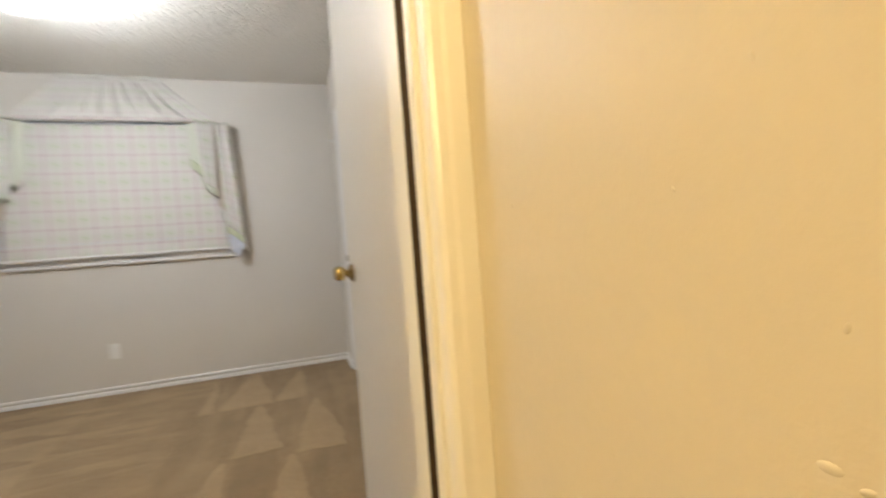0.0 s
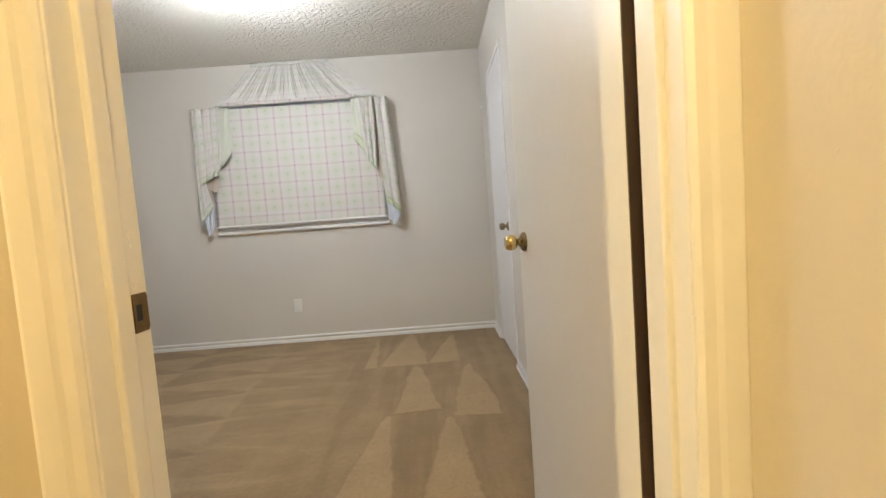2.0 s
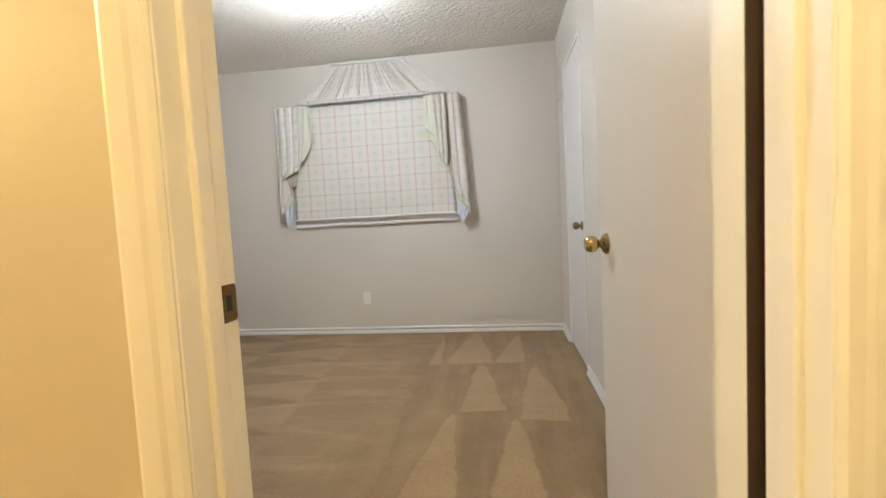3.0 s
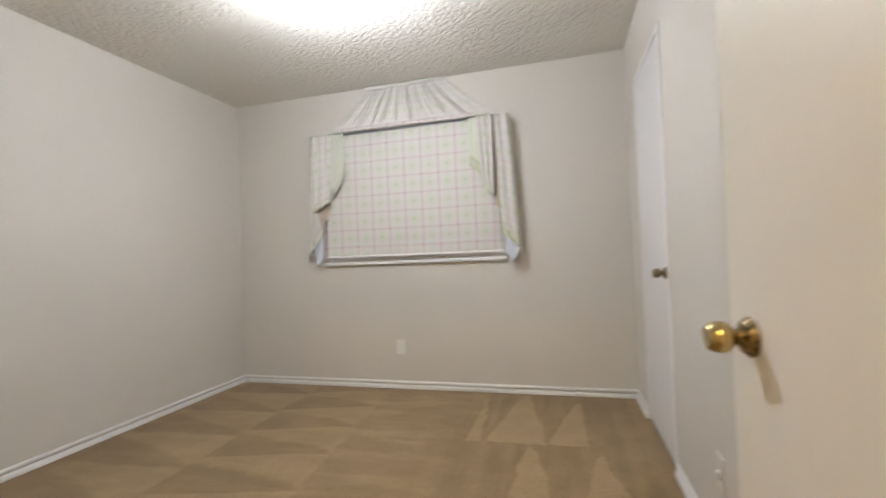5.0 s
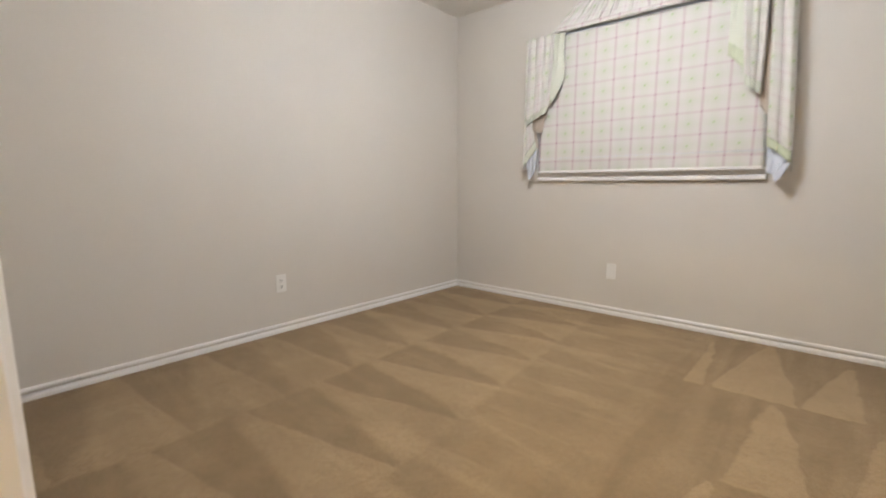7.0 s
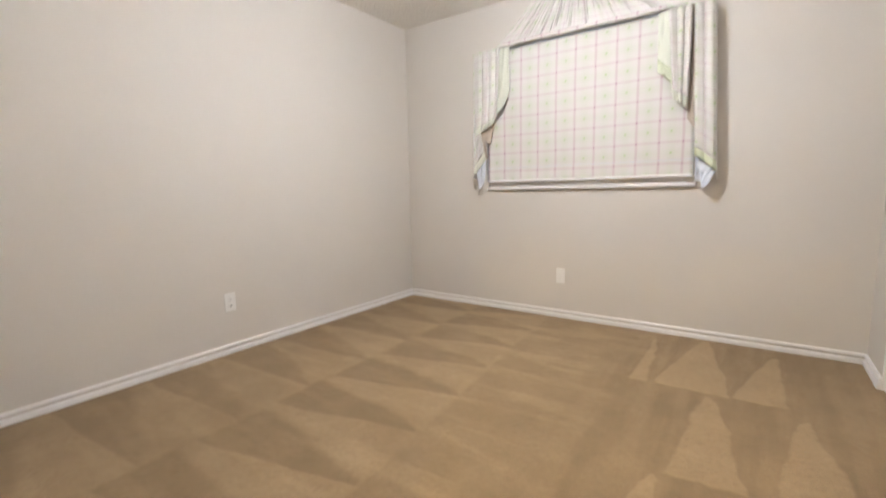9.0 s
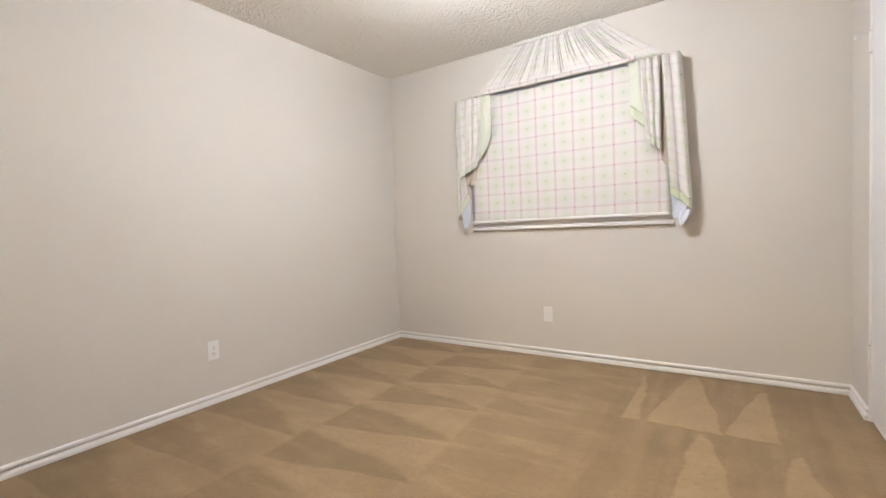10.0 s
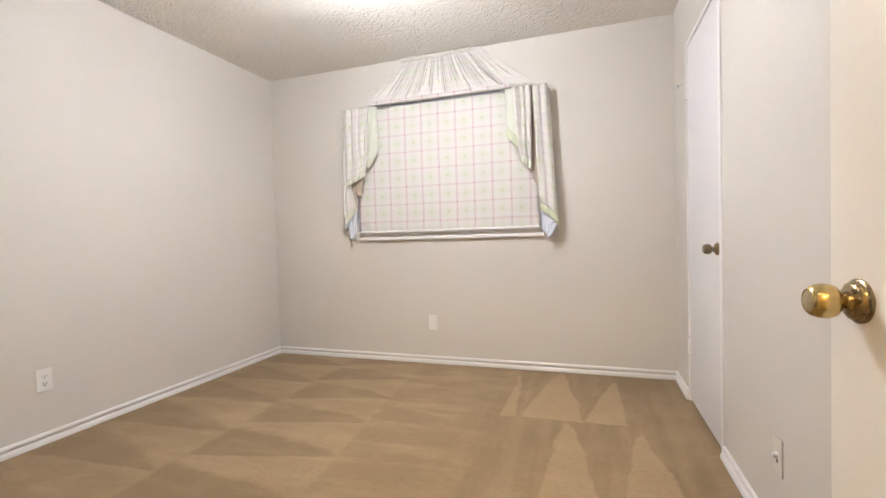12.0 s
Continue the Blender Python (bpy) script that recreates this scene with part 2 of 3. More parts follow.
M_ROSE = metal("tarnished_rose_brass", (0.27, 0.205, 0.115), 0.27)
M_SATIN = metal("satin_brass", (0.50, 0.42, 0.27), 0.42)
M_STRIKE = metal("tarnished_strike_brass", (0.23, 0.145, 0.06), 0.4)
M_IVORY = painted("ivory_plastic", (0.68, 0.645, 0.595), 0.35, 0.01, 30.0, 0.0001)
M_PLASTIC = painted("white_plastic", (0.80, 0.79, 0.77), 0.3, 0.01, 30.0, 0.0001)
M_SLOT = painted("dark_slot", (0.02, 0.02, 0.02), 0.6, 0.02)
M_PLAID = plaid("plaid_cotton")
M_FADED = plaid("faded_plaid_cotton", 0.45)
M_GREEN = painted("pale_green_trim_fabric", (0.65, 0.668, 0.575), 0.9, 0.06, 300.0, 0.0005)
M_LEAF = painted("green_trim_fabric", (0.60, 0.645, 0.48), 0.9, 0.10, 300.0, 0.0005)
# lining inside the folds: the shade there is put into this tan colour
M_LINING_SHADED = painted("shaded_lining_fabric", (0.52, 0.44, 0.36), 0.9, 0.05, 300.0, 0.0005)
# white lining with the window's bluish daylight mixed into its base colour
M_LINING = painted("daylight_blue_lining_fabric", (0.66, 0.70, 0.79), 0.9, 0.02, 300.0, 0.0004)
M_ALU = metal("window_aluminium", (0.70, 0.70, 0.70), 0.4)
M_GLASS = glass("window_glass")
M_LAMP_ROOM = glow("lit_room_lamp_glass", *ROOM_LAMP)
M_PAN_ROOM = glow("lit_room_lamp_pan", *ROOM_PAN)
M_LAMP_HALL = glow("lit_hall_lamp_glass", *HALL_LAMP)
M_GROUND = painted("dry_lawn", (0.12, 0.13, 0.06), 0.9, 0.2, 8.0, 0.01)


# ---- building helpers ----
def cube(bm, x0, x1, y0, y1, z0, z1, bevel=0.0):
    r = bmesh.ops.create_cube(bm, size=1)
    for v in r["verts"]:
        v.co = Vector((x0 + (v.co.x + .5) * (x1 - x0), y0 + (v.co.y + .5) * (y1 - y0), z0 + (v.co.z + .5) * (z1 - z0)))
    if bevel:
        edges = list({e for v in r["verts"] for e in v.link_edges})
        bmesh.ops.bevel(bm, geom=edges, offset=bevel, segments=2, affect="EDGES", profile=0.5)
    return bm


def boxes(*sizes, bevel=0.0):
    bm = bmesh.new()
    for s in sizes:
        cube(bm, *s, bevel=bevel)
    return bm


def lathe(profile, axis="z", n=32):
    """Turns (radius, height) pairs round an axis."""
    bm = bmesh.new()
    rings = []
    for r, h in profile:
        ring = []
        for i in range(n):
            a = 2 * math.pi * i / n
            p = (r * math.cos(a), r * math.sin(a), h)
            if axis == "x":
                p = (p[2], p[0], p[1])
            elif axis == "y":
                p = (p[0], p[2], p[1])
            ring.append(bm.verts.new(p))
        rings.append(ring)
    for a, b in zip(rings, rings[1:]):
        for i in range(n):
            bm.faces.new((a[i], a[(i + 1) % n], b[(i + 1) % n], b[i]))
    bm.faces.new(rings[0])
    bm.faces.new(rings[-1])
    bmesh.ops.recalc_face_normals(bm, faces=bm.faces)
    return bm


def prism(points, x0, x1, along="x"):
    """A profile of (depth, height) drawn out along an axis."""
    bm = bmesh.new()
    ends = []
    for s in (x0, x1):
        ends.append([bm.verts.new((s, -d, h) if along == "x" else (d, s, h)) for d, h in points])
    k = len(points)
    for i in range(k):
        bm.faces.new((ends[0][i], ends[0][(i + 1) % k], ends[1][(i + 1) % k], ends[1][i]))
    bm.faces.new(ends[0])
    bm.faces.new(ends[1])
    bmesh.ops.recalc_face_normals(bm, faces=bm.faces)
    return bm


def mesh_of(name, bm, material, smooth=False):
    me = bpy.data.meshes.new(name)
    bm.to_mesh(me)
    bm.free()
    for mt in (material if isinstance(material, (list, tuple)) else [material]):
        me.materials.append(mt)
    if smooth:
        me.shade_smooth()
        me.set_sharp_from_angle(angle=radians(40))
    return me


def part(name, bm, material, parent, label="", smooth=False):
    ob = new(name, mesh_of(name, bm, material, smooth))
    ob.parent = parent
    if label:
        tagged(ob, label)
    return ob


def thing(name, label, category, at, group="", kind=""):
    ob = new(name)
    ob.empty_display_size = 0.05
    ob.matrix_world = at
    return tagged(ob, label, category, group, kind)


def setting(name, bm, material, label, category):
    return tagged(new(name, mesh_of(name, bm, material)), label, category, kind="structure")


# ---- the shell ----
WX0, WX1, WZ0, WZ1 = 0.90, 2.27, 1.046, 2.03   # window opening
CY0, CY1 = -1.045, -0.385                      # closet opening along the wall
setting("floor", boxes((-3.8, 4.3, -4.6, 0.14, -0.12, FLOOR)), M_CARPET,
        "tan cut-pile carpet brushed into vacuum wedges", "carpet")
setting("ceiling", boxes((-3.8, 4.3, -4.6, 0.14, CEIL, CEIL + 0.12)), M_CEIL,
        "off-white ceiling with a stomped plaster texture", "ceiling")
setting("wall_north", boxes((-0.12, WX0, 0, 0.14, FLOOR, CEIL), (WX1, 4.3, 0, 0.14, FLOOR, CEIL),
                            (WX0, WX1, 0, 0.14, FLOOR, WZ0), (WX0, WX1, 0, 0.14, WZ1, CEIL)), M_WALL,
        "greige painted wall around the curtained window", "wall")
setting("wall_west", boxes((-0.12, 0, DY, 0, FLOOR, CEIL)), M_WALL, "plain greige painted bedroom wall", "wall")
setting("wall_east", boxes((RX, RX + 0.115, CY1 + 0.010, 0, FLOOR, CEIL), (RX, RX + 0.115, DY, CY0 - 0.030, FLOOR, CEIL),
                           (RX, RX + 0.115, CY0 - 0.030, CY1 + 0.010, HEAD + 0.018, CEIL)), M_WALL,
        "greige painted wall with the closet door in it", "wall")
setting("wall_south", boxes((-3.7, LJ - 0.02, HY, DY, FLOOR, CEIL), (RJ + 0.02, RX + 0.115, HY, DY, FLOOR, CEIL),
                            (LJ - 0.02, RJ + 0.02, HY, DY, HEAD + 0.02, CEIL)), M_HALLWALL,
        "painted wall with the bedroom doorway in it", "wall")
setting("wall_hall_end", boxes((HX, HX + 0.12, -4.42, HY - 0.002, FLOOR, CEIL)), M_HALLWALL,
        "hall end wall in orange-peel paint under warm light", "wall")
setting("wall_hall_back", boxes((-3.7, HX + 0.12, -4.54, -4.42, FLOOR, CEIL)), M_HALLWALL,
        "plain painted wall across the hall", "wall")
setting("wall_hall_west", boxes((-3.8, -3.7, -4.54, DY, FLOOR, CEIL)), M_HALLWALL, "plain painted wall closing the hall", "wall")
setting("wall_closet", boxes((4.0, 4.1, -1.6, 0, FLOOR, CEIL), (RX + 0.115, 4.0, -1.7, -1.6, FLOOR, CEIL)), M_WALL,
        "plain wall inside the closet", "wall")
setting("ground", boxes((-60, 60, 0.3, 120, -0.5, -0.4)), M_GROUND, "dry lawn outside the window", "ground")

SHOE = [(0, FLOOR - 0.005), (0.019, FLOOR - 0.005), (0.020, 0.054), (0.017, 0.062), (0.010, 0.0665), (0, 0.067)]
CAP = [(0, 0.0800), (0.0120, 0.0800), (0.0135, 0.0820), (0.0135, 0.0900), (0.009, 0.0965), (0, 0.0970)]


def baseboard(a, b, wall):
    """A shoe and a cap strip with the wall showing between them, along one wall from a to b."""
    ob = thing("baseboard", "white painted wooden baseboard of two strips", "baseboard", Matrix.Identity(4), kind="structure")
    for name, profile in (("shoe", SHOE), ("cap", CAP)):
        if wall in ("north", "south_hall"):
            bm = prism(profile, a, b)
        elif wall == "south_room":
            bm = prism([(-d, h) for d, h in profile], a, b)
        elif wall == "west":
            bm = prism(profile, a, b, "y")
        else:
            bm = prism([(-d, h) for d, h in profile], a, b, "y")
        move = {"south_hall": (0, HY, 0), "south_room": (0, DY, 0), "east": (RX, 0, 0), "hall_end": (HX, 0, 0)}.get(wall, (0, 0, 0))
        bmesh.ops.translate(bm, verts=bm.verts, vec=move)
        part(name, bm, M_TRIM, ob)
    return ob


baseboard(0.0, RX, "north")
baseboard(DY, -0.0175, "west")
baseboard(CY1 + 0.012, -0.0175, "east")
baseboard(DY, CY0 - 0.036, "east")
baseboard(0.018, LJ - 0.075, "south_room")
baseboard(-3.7, LJ - 0.075, "south_hall")
baseboard(-4.42, HY - 0.02, "hall_end")

# small plaster lumps under the hall paint
for k, (y, z, w) in enumerate(((-3.783, 0.873, 0.010), (-3.800, 0.868, 0.006), (-3.434, 1.053, 0.005), (-3.795, 0.953, 0.005), (-3.754, 1.112, 0.006), (-3.69, 1.04, 0.004), (-3.60, 0.80, 0.005))):
    lump = lathe([(w * 0.7, 0), (w * 0.55, 0.0003), (w * 0.3, 0.0006), (w * 0.1, 0.0007)], "x", 12)
    bmesh.ops.transform(lump, matrix=pose(HX, y, z, 25 * k, 0, 180) @ Matrix.Diagonal((1, 1, 0.55, 1)), verts=lump.verts)
    part("plaster_lump", lump, M_HALLWALL, bpy.data.objects["wall_hall_end"], "", True)

# ---- doorway: jambs, stops, casings ----
doorway = thing("door_frame", "cream painted wooden frame of the bedroom doorway", "door frame", pose(2.66, -3.23, FLOOR), kind="structure")
inv = Matrix.Translation((-2.66, 3.23, -FLOOR))


def fixed(name, bm, material, label="", smooth=False, holder=doorway, back=inv):
    bmesh.ops.transform(bm, matrix=back, verts=bm.verts)
    return part(name, bm, material, holder, label, smooth)


fixed("jamb", boxes((LJ - 0.02, LJ, HY - 0.002, DY + 0.002, FLOOR, HEAD), bevel=0.002), M_JAMB)
fixed("jamb", boxes((RJ, RJ + 0.02, HY - 0.002, DY + 0.002, FLOOR, HEAD), bevel=0.002), M_JAMB)
fixed("head_jamb", boxes((LJ - 0.02, RJ + 0.02, HY - 0.002, DY + 0.002, HEAD, HEAD + 0.02)), M_JAMB)
fixed("stop", boxes((LJ - 0.008, LJ + 0.009, -3.258, -3.223, FLOOR, HEAD), bevel=0.004), M_JAMB)
fixed("stop", boxes((RJ - 0.010, RJ + 0.008, -3.258, -3.223, FLOOR, HEAD), bevel=0.004), M_JAMB)
fixed("stop", boxes((LJ + 0.013, RJ - 0.013, -3.258, -3.223, HEAD - 0.013, HEAD), bevel=0.004), M_JAMB)


def casing(x0, x1, y_wall, side, inner, thick=1.0):
    """Upright casing with a stepped face; side is -1 for the hall and 1 for the bedroom, inner the sign of the side facing the opening."""
    wide = x1 - x0
    prof = [(0, 0), (0, 0.006), (0.006, 0.0125), (0.020, 0.0140), (0.028, 0.0165), (wide - 0.006, 0.018), (wide, 0.016), (wide, 0)]
    bm = bmesh.new()
    ends = []
    for z in (FLOOR, HEAD + 0.006 + wide):
        ends.append([bm.verts.new(((x0 + a) if inner < 0 else (x1 - a), y_wall + side * d * thick, z)) for a, d in prof])
    k = len(prof)
    for i in range(k):
        bm.faces.new((ends[0][i], ends[0][(i + 1) % k], ends[1][(i + 1) % k], ends[1][i]))
    bm.faces.new(ends[0])
    bm.faces.new(ends[1])
    bmesh.ops.recalc_face_normals(bm, faces=bm.faces)
    return bm


fixed("casing", casing(LJ - 0.062, LJ - 0.002, HY, -1, 1), M_JAMB)
fixed("casing", casing(RJ + 0.002, HX + 0.004, HY, -1, -1), M_JAMB)
fixed("casing", casing(LJ - 0.062, LJ - 0.002, DY, 1, 1, 1.35), M_JAMB)
fixed("casing", casing(RJ + 0.002, RJ + 0.062, DY, 1, -1), M_JAMB)
fixed("head_casing", boxes((LJ - 0.004, RJ + 0.004, HY - 0.016, HY, HEAD + 0.006, HEAD + 0.064), bevel=0.004), M_JAMB)
fixed("head_casing", boxes((LJ - 0.004, RJ + 0.004, DY, DY + 0.016, HEAD + 0.006, HEAD + 0.064), bevel=0.004), M_JAMB)
# strike plate let into the latch jamb
SZ = 0.917
SY = DY - 0.017
plate = bmesh.new()
for y0, y1, z0, z1 in ((-0.011, -0.006, -0.0275, 0.0275), (0.007, 0.017, -0.0275, 0.0275), (-0.006, 0.007, 0.012, 0.0275), (-0.006, 0.007, -0.0275, -0.012)):
    cube(plate, LJ - 0.0005, LJ + 0.0022, SY + y0, SY + y1, SZ + z0, SZ + z1)
lip = lathe([(0.004, -0.024), (0.004, 0.024)], "z", 12)
bmesh.ops.translate(lip, verts=lip.verts, vec=(LJ - 0.0015, SY + 0.0175, SZ))
fixed("strike_plate", plate, M_STRIKE, "tarnished brass strike plate")
fixed("strike_lip", lip, M_STRIKE, "rounded brass lip of the strike plate", True)
fixed("latch_hole", boxes((LJ + 0.0002, LJ + 0.0012, SY - 0.006, SY + 0.007, SZ - 0.012, SZ + 0.012)), M_SLOT)
for dy, dz, r in ((0.0, 0.118, 0.0045), (0.002, 0.104, 0.0028), (0.001, 0.078, 0.0025), (-0.002, 0.052, 0.002)):
    chip = lathe([(r, 0), (r * 0.9, 0.0012), (r * 0.3, 0.0016)], "x", 10)
    bmesh.ops.scale(chip, vec=(1, 1, 1.5), verts=chip.verts)
    bmesh.ops.translate(chip, verts=chip.verts, vec=(LJ, SY + dy, SZ + dz - 0.01))
    fixed("paint_drip", chip, M_JAMB)


# ---- doors ----
def knob_parts(holder, at, size=1.0, dark=False):
    """A round knob on its rose; local +z points out of the door's face."""
    brass = M_DARKBRASS if dark else M_BRASS
    rose = part("rose", lathe([(0.0335, 0), (0.0335, 0.004), (0.0310, 0.006), (0.0300, 0.0065), (0.0285, 0.011), (0.0240, 0.0145), (0.0160, 0.0165), (0.0140, 0.021)]), M_ROSE, holder,
                "dark brass rose plate", True)
    rose.matrix_basis = at @ Matrix.Scale(0.88, 4)
    k = part("knob", lathe([(0.0125, 0.016), (0.0110, 0.022), (0.0125, 0.027), (0.0190, 0.031), (0.0250, 0.036), (0.0276, 0.043), (0.0280, 0.050), (0.0270, 0.058),
                            (0.0240, 0.0655), (0.0205, 0.0695), (0.0185, 0.0705), (0.0172, 0.0685)]), brass, rose, "dark brass knob" if dark else "polished brass knob", True)
    b = part("button", lathe([(0.0170, 0.066), (0.0168, 0.0700), (0.0125, 0.0712), (0.004, 0.0716)]), M_DARKBRASS if dark else M_SATIN, rose, "", True)
    for o in (k, b):
        o.matrix_basis = pose(0, 0, 0) @ Matrix.Scale(size, 4)
    return rose


def hinge_parts(holder, x, y, z, tall=0.089):
    h = part("hinge", boxes((x - 0.001, x + 0.002, y - 0.022, y + 0.022, z - tall / 2, z + tall / 2), bevel=0.0006), M_TRIM, holder, "paint-covered butt hinge")
    pin = lathe([(0.0052, z - tall / 2 - 0.004), (0.0062, z - tall / 2), (0.0062, z + tall / 2), (0.0052, z + tall / 2 + 0.004)], "z", 14)
    bmesh.ops.translate(pin, verts=pin.verts, vec=(x - 0.006, y, 0))
    part("hinge_pin", pin, M_TRIM, h, "", True)
    for zz in (z - tall / 2 - 0.004, z + tall / 2 + 0.003):
        tip = lathe([(0.0035, zz - 0.002), (0.005, zz), (0.0035, zz + 0.003)], "z", 12)
        bmesh.ops.translate(tip, verts=tip.verts, vec=(x - 0.006, y, 0))
        part("pin_tip", tip, M_DARKBRASS, h, "worn brass pin tip", True)
    return h


# bedroom door, standing open; its own y runs from the hinges to the latch
DOOR_W = 0.700
door = thing("door_1", "cream painted flush bedroom door standing open", "door", pose(3.057, -3.150, FLOOR, 0, 0, 3.6), kind="structure")
part("slab", boxes((-0.035, 0, 0.0055, DOOR_W, 0.012, 2.042), bevel=0.0015), M_DOOR, door)
# thin dark brown strip over the hinge edge
part("hinge_edge", boxes((-0.034, -0.001, 0.002, 0.0055, 0.014, 2.040)), M_EDGE, door, "dark brown hinge edge")
for side, turn in ((-0.035, -90), (0.0, 90)):
    knob_parts(door, pose(side, DOOR_W - 0.066, 0.894, 0, turn, 0), 0.95)
part("latch_plate", boxes((-0.029, -0.006, DOOR_W - 0.001, DOOR_W + 0.0012, 0.90, 0.957)), M_STRIKE, door, "brass latch plate")
for z in (0.24, 1.02, 1.80):
    hb = boxes((-0.002, 0.0025, 0.004, 0.036, z - 0.044, z + 0.044), bevel=0.0006)
    part("hinge", hb, M_DARKBRASS, door, "brass butt hinge")

# closet door and its narrow frame
closet = thing("door_2", "closed white painted flush closet door", "door", pose(RX, (CY0 + CY1) / 2, FLOOR), kind="structure")
cinv = Matrix.Translation((-RX, -(CY0 + CY1) / 2, -FLOOR))
slab = boxes((RX + 0.004, RX + 0.039, CY0 + 0.001, CY1 - 0.001, FLOOR + 0.012, HEAD - 0.005), bevel=0.0008)
fixed("slab", slab, M_CLOSET, "", False, closet, cinv)
knob_parts(closet, cinv @ pose(RX + 0.004, CY0 + 0.062, 0.945, 0, -90, 0), 0.95, True)
for z in (1.825, 0.36):
    h = hinge_parts(closet, 0.003, CY1 - (CY0 + CY1) / 2, z - FLOOR)
stopper = lathe([(0.004, 0), (0.004, 0.045), (0.0085, 0.046), (0.0085, 0.056), (0.006, 0.060)], "y", 14)
bmesh.ops.transform(stopper, matrix=pose(-0.008, CY1 - (CY0 + CY1) / 2 + 0.003, 1.872 - FLOOR, 0, 0, 35), verts=stopper.verts)
stop_ob = part("pin_stop", stopper, M_ALU, closet, "hinge-pin door stop with a white rubber tip", True)
rubber = lathe([(0.0090, 0.0555), (0.0090, 0.066), (0.006, 0.070)], "y", 14)
bmesh.ops.transform(rubber, matrix=pose(-0.008, CY1 - (CY0 + CY1) / 2 + 0.003, 1.872 - FLOOR, 0, 0, 35), verts=rubber.verts)
part("rubber_tip", rubber, M_PLASTIC, stop_ob, "white rubber tip", True)
cf = thing("trim", "narrow white painted closet door frame", "door frame", pose(RX, (CY0 + CY1) / 2, FLOOR), kind="structure")
for n, s in (("jamb", (RX - 0.006, RX + 0.11, CY0 - 0.034, CY0, FLOOR, HEAD + 0.02)), ("jamb", (RX - 0.004, RX + 0.11, CY1, CY1 + 0.012, FLOOR, HEAD + 0.02)),
             ("head_jamb", (RX - 0.003, RX + 0.11, CY0, CY1, HEAD - 0.002, HEAD + 0.02))):
    fixed(n, boxes(s, bevel=0.002), M_TRIM, "", False, cf, cinv)

# ---- window ----
win = thing("window_1", "aluminium sash window behind the plaid shade", "window", pose(1.585, 0.07, WZ0), kind="structure")
winv = Matrix.Translation((-1.585, -0.07, -WZ0))


def in_window(name, bm, material, label=""):
    return fixed(name, bm, material, label, False, win, winv)


in_window("window_frame", boxes((WX0, WX0 + 0.03, 0.05, 0.10, WZ0, WZ1), (WX1 - 0.03, WX1, 0.05, 0.10, WZ0, WZ1),
                                (WX0 + 0.03, WX1 - 0.03, 0.05, 0.10, WZ0, WZ0 + 0.03), (WX0 + 0.03, WX1 - 0.03, 0.05, 0.10, WZ1 - 0.03, WZ1),
                                (1.57, 1.60, 0.055, 0.095, WZ0 + 0.03, WZ1 - 0.03)), M_ALU)
for a, b in ((WX0 + 0.03, 1.57), (1.60, WX1 - 0.03)):
    p = in_window("pane", boxes((a, b, 0.073, 0.077, WZ0 + 0.03, WZ1 - 0.03)), M_GLASS)
    p.visible_shadow = False
# upper slab is added out of sight behind the hem bar to block daylight
in_window("window_sill", boxes((0.852, 2.324, -0.046, 0.05, WZ0 + 0.034, WZ0 + 0.046), (0.852, 2.324, -0.007, 0.05, WZ0 + 0.001, WZ0 + 0.0335)), M_TRIM, "white painted window stool with a hidden slab blocking daylight")
in_window("apron_moulding", boxes((0.846, 2.330, -0.030, -0.0005, WZ0 - 0.028, WZ0 - 0.0005), bevel=0.006), M_TRIM, "rounded white moulding below the stool")


# ---- curtains ----
def cloth(columns, rows, place, uv, name, materials, parent, label="", pick=None, thick=0.0025):
    """A sheet of columns by rows; place(i, j) gives points, uv(i, j) metres on the fabric, pick(i, j) the material."""
    me = bpy.data.meshes.new(name)
    verts = [place(i / columns, j / rows) for j in range(rows + 1) for i in range(columns + 1)]
    w = columns + 1
    faces = [(j * w + i, j * w + i + 1, (j + 1) * w + i + 1, (j + 1) * w + i) for j in range(rows) for i in range(columns)]
    me.from_pydata(verts, [], faces)
    layer = me.uv_layers.new(name="UVMap")
    for poly in me.polygons:
        for li in poly.loop_indices:
            vi = me.loops[li].vertex_index
            layer.data[li].uv = uv((vi % w) / columns, (vi // w) / rows)
        if pick:
            k = poly.index
            poly.material_index = pick((k % columns + 0.5) / columns, (k // columns + 0.5) / rows)
    for mt in materials:
        me.materials.append(mt)
    me.shade_smooth()
    ob = new(name, me)
    ob.parent = parent
    sol = ob.modifiers.new("thickness", "SOLIDIFY")
    sol.thickness, sol.offset = thick, 0.0
    if label:
        tagged(ob, label)
    return ob


def wave(x, seed):
    return noise.noise(Vector((x, seed, seed * 0.37)))


VAL_Z = 2.072
shade = thing("roman_shade", "flat plaid cotton shade lowered over the window", "window shade", Matrix.Identity(4))


def shade_at(s, t):
    z = 2.066 - t * 0.979
    belly = 0.004 * math.sin(math.pi * t) + 0.003 * wave(s * 5, t * 3.0) + (0.004 if t > 0.905 else 0.0)
    return (0.868 + s * 1.445, -0.054 - belly, z + 0.004 * wave(s * 4, 8.0) * t)


cloth(48, 60, shade_at, lambda s, t: (0.055 + s * 1.445, -t * 0.996 + 0.03), "panel", [M_PLAID], shade)
part("hem_bar", boxes((0.872, 2.309, -0.062, -0.048, 1.077, 1.097), bevel=0.005), M_TRIM, shade, "white weighted bottom bar")
fold = boxes((0.870, 2.311, -0.0625, -0.060, 1.184, 1.1865), bevel=0.0015)
part("fold_seam", fold, M_LINING, shade, "stitched fold above the hem")

valance = thing("valance", "gathered plaid cotton sunburst valance above the window", "curtain", Matrix.Identity(4))
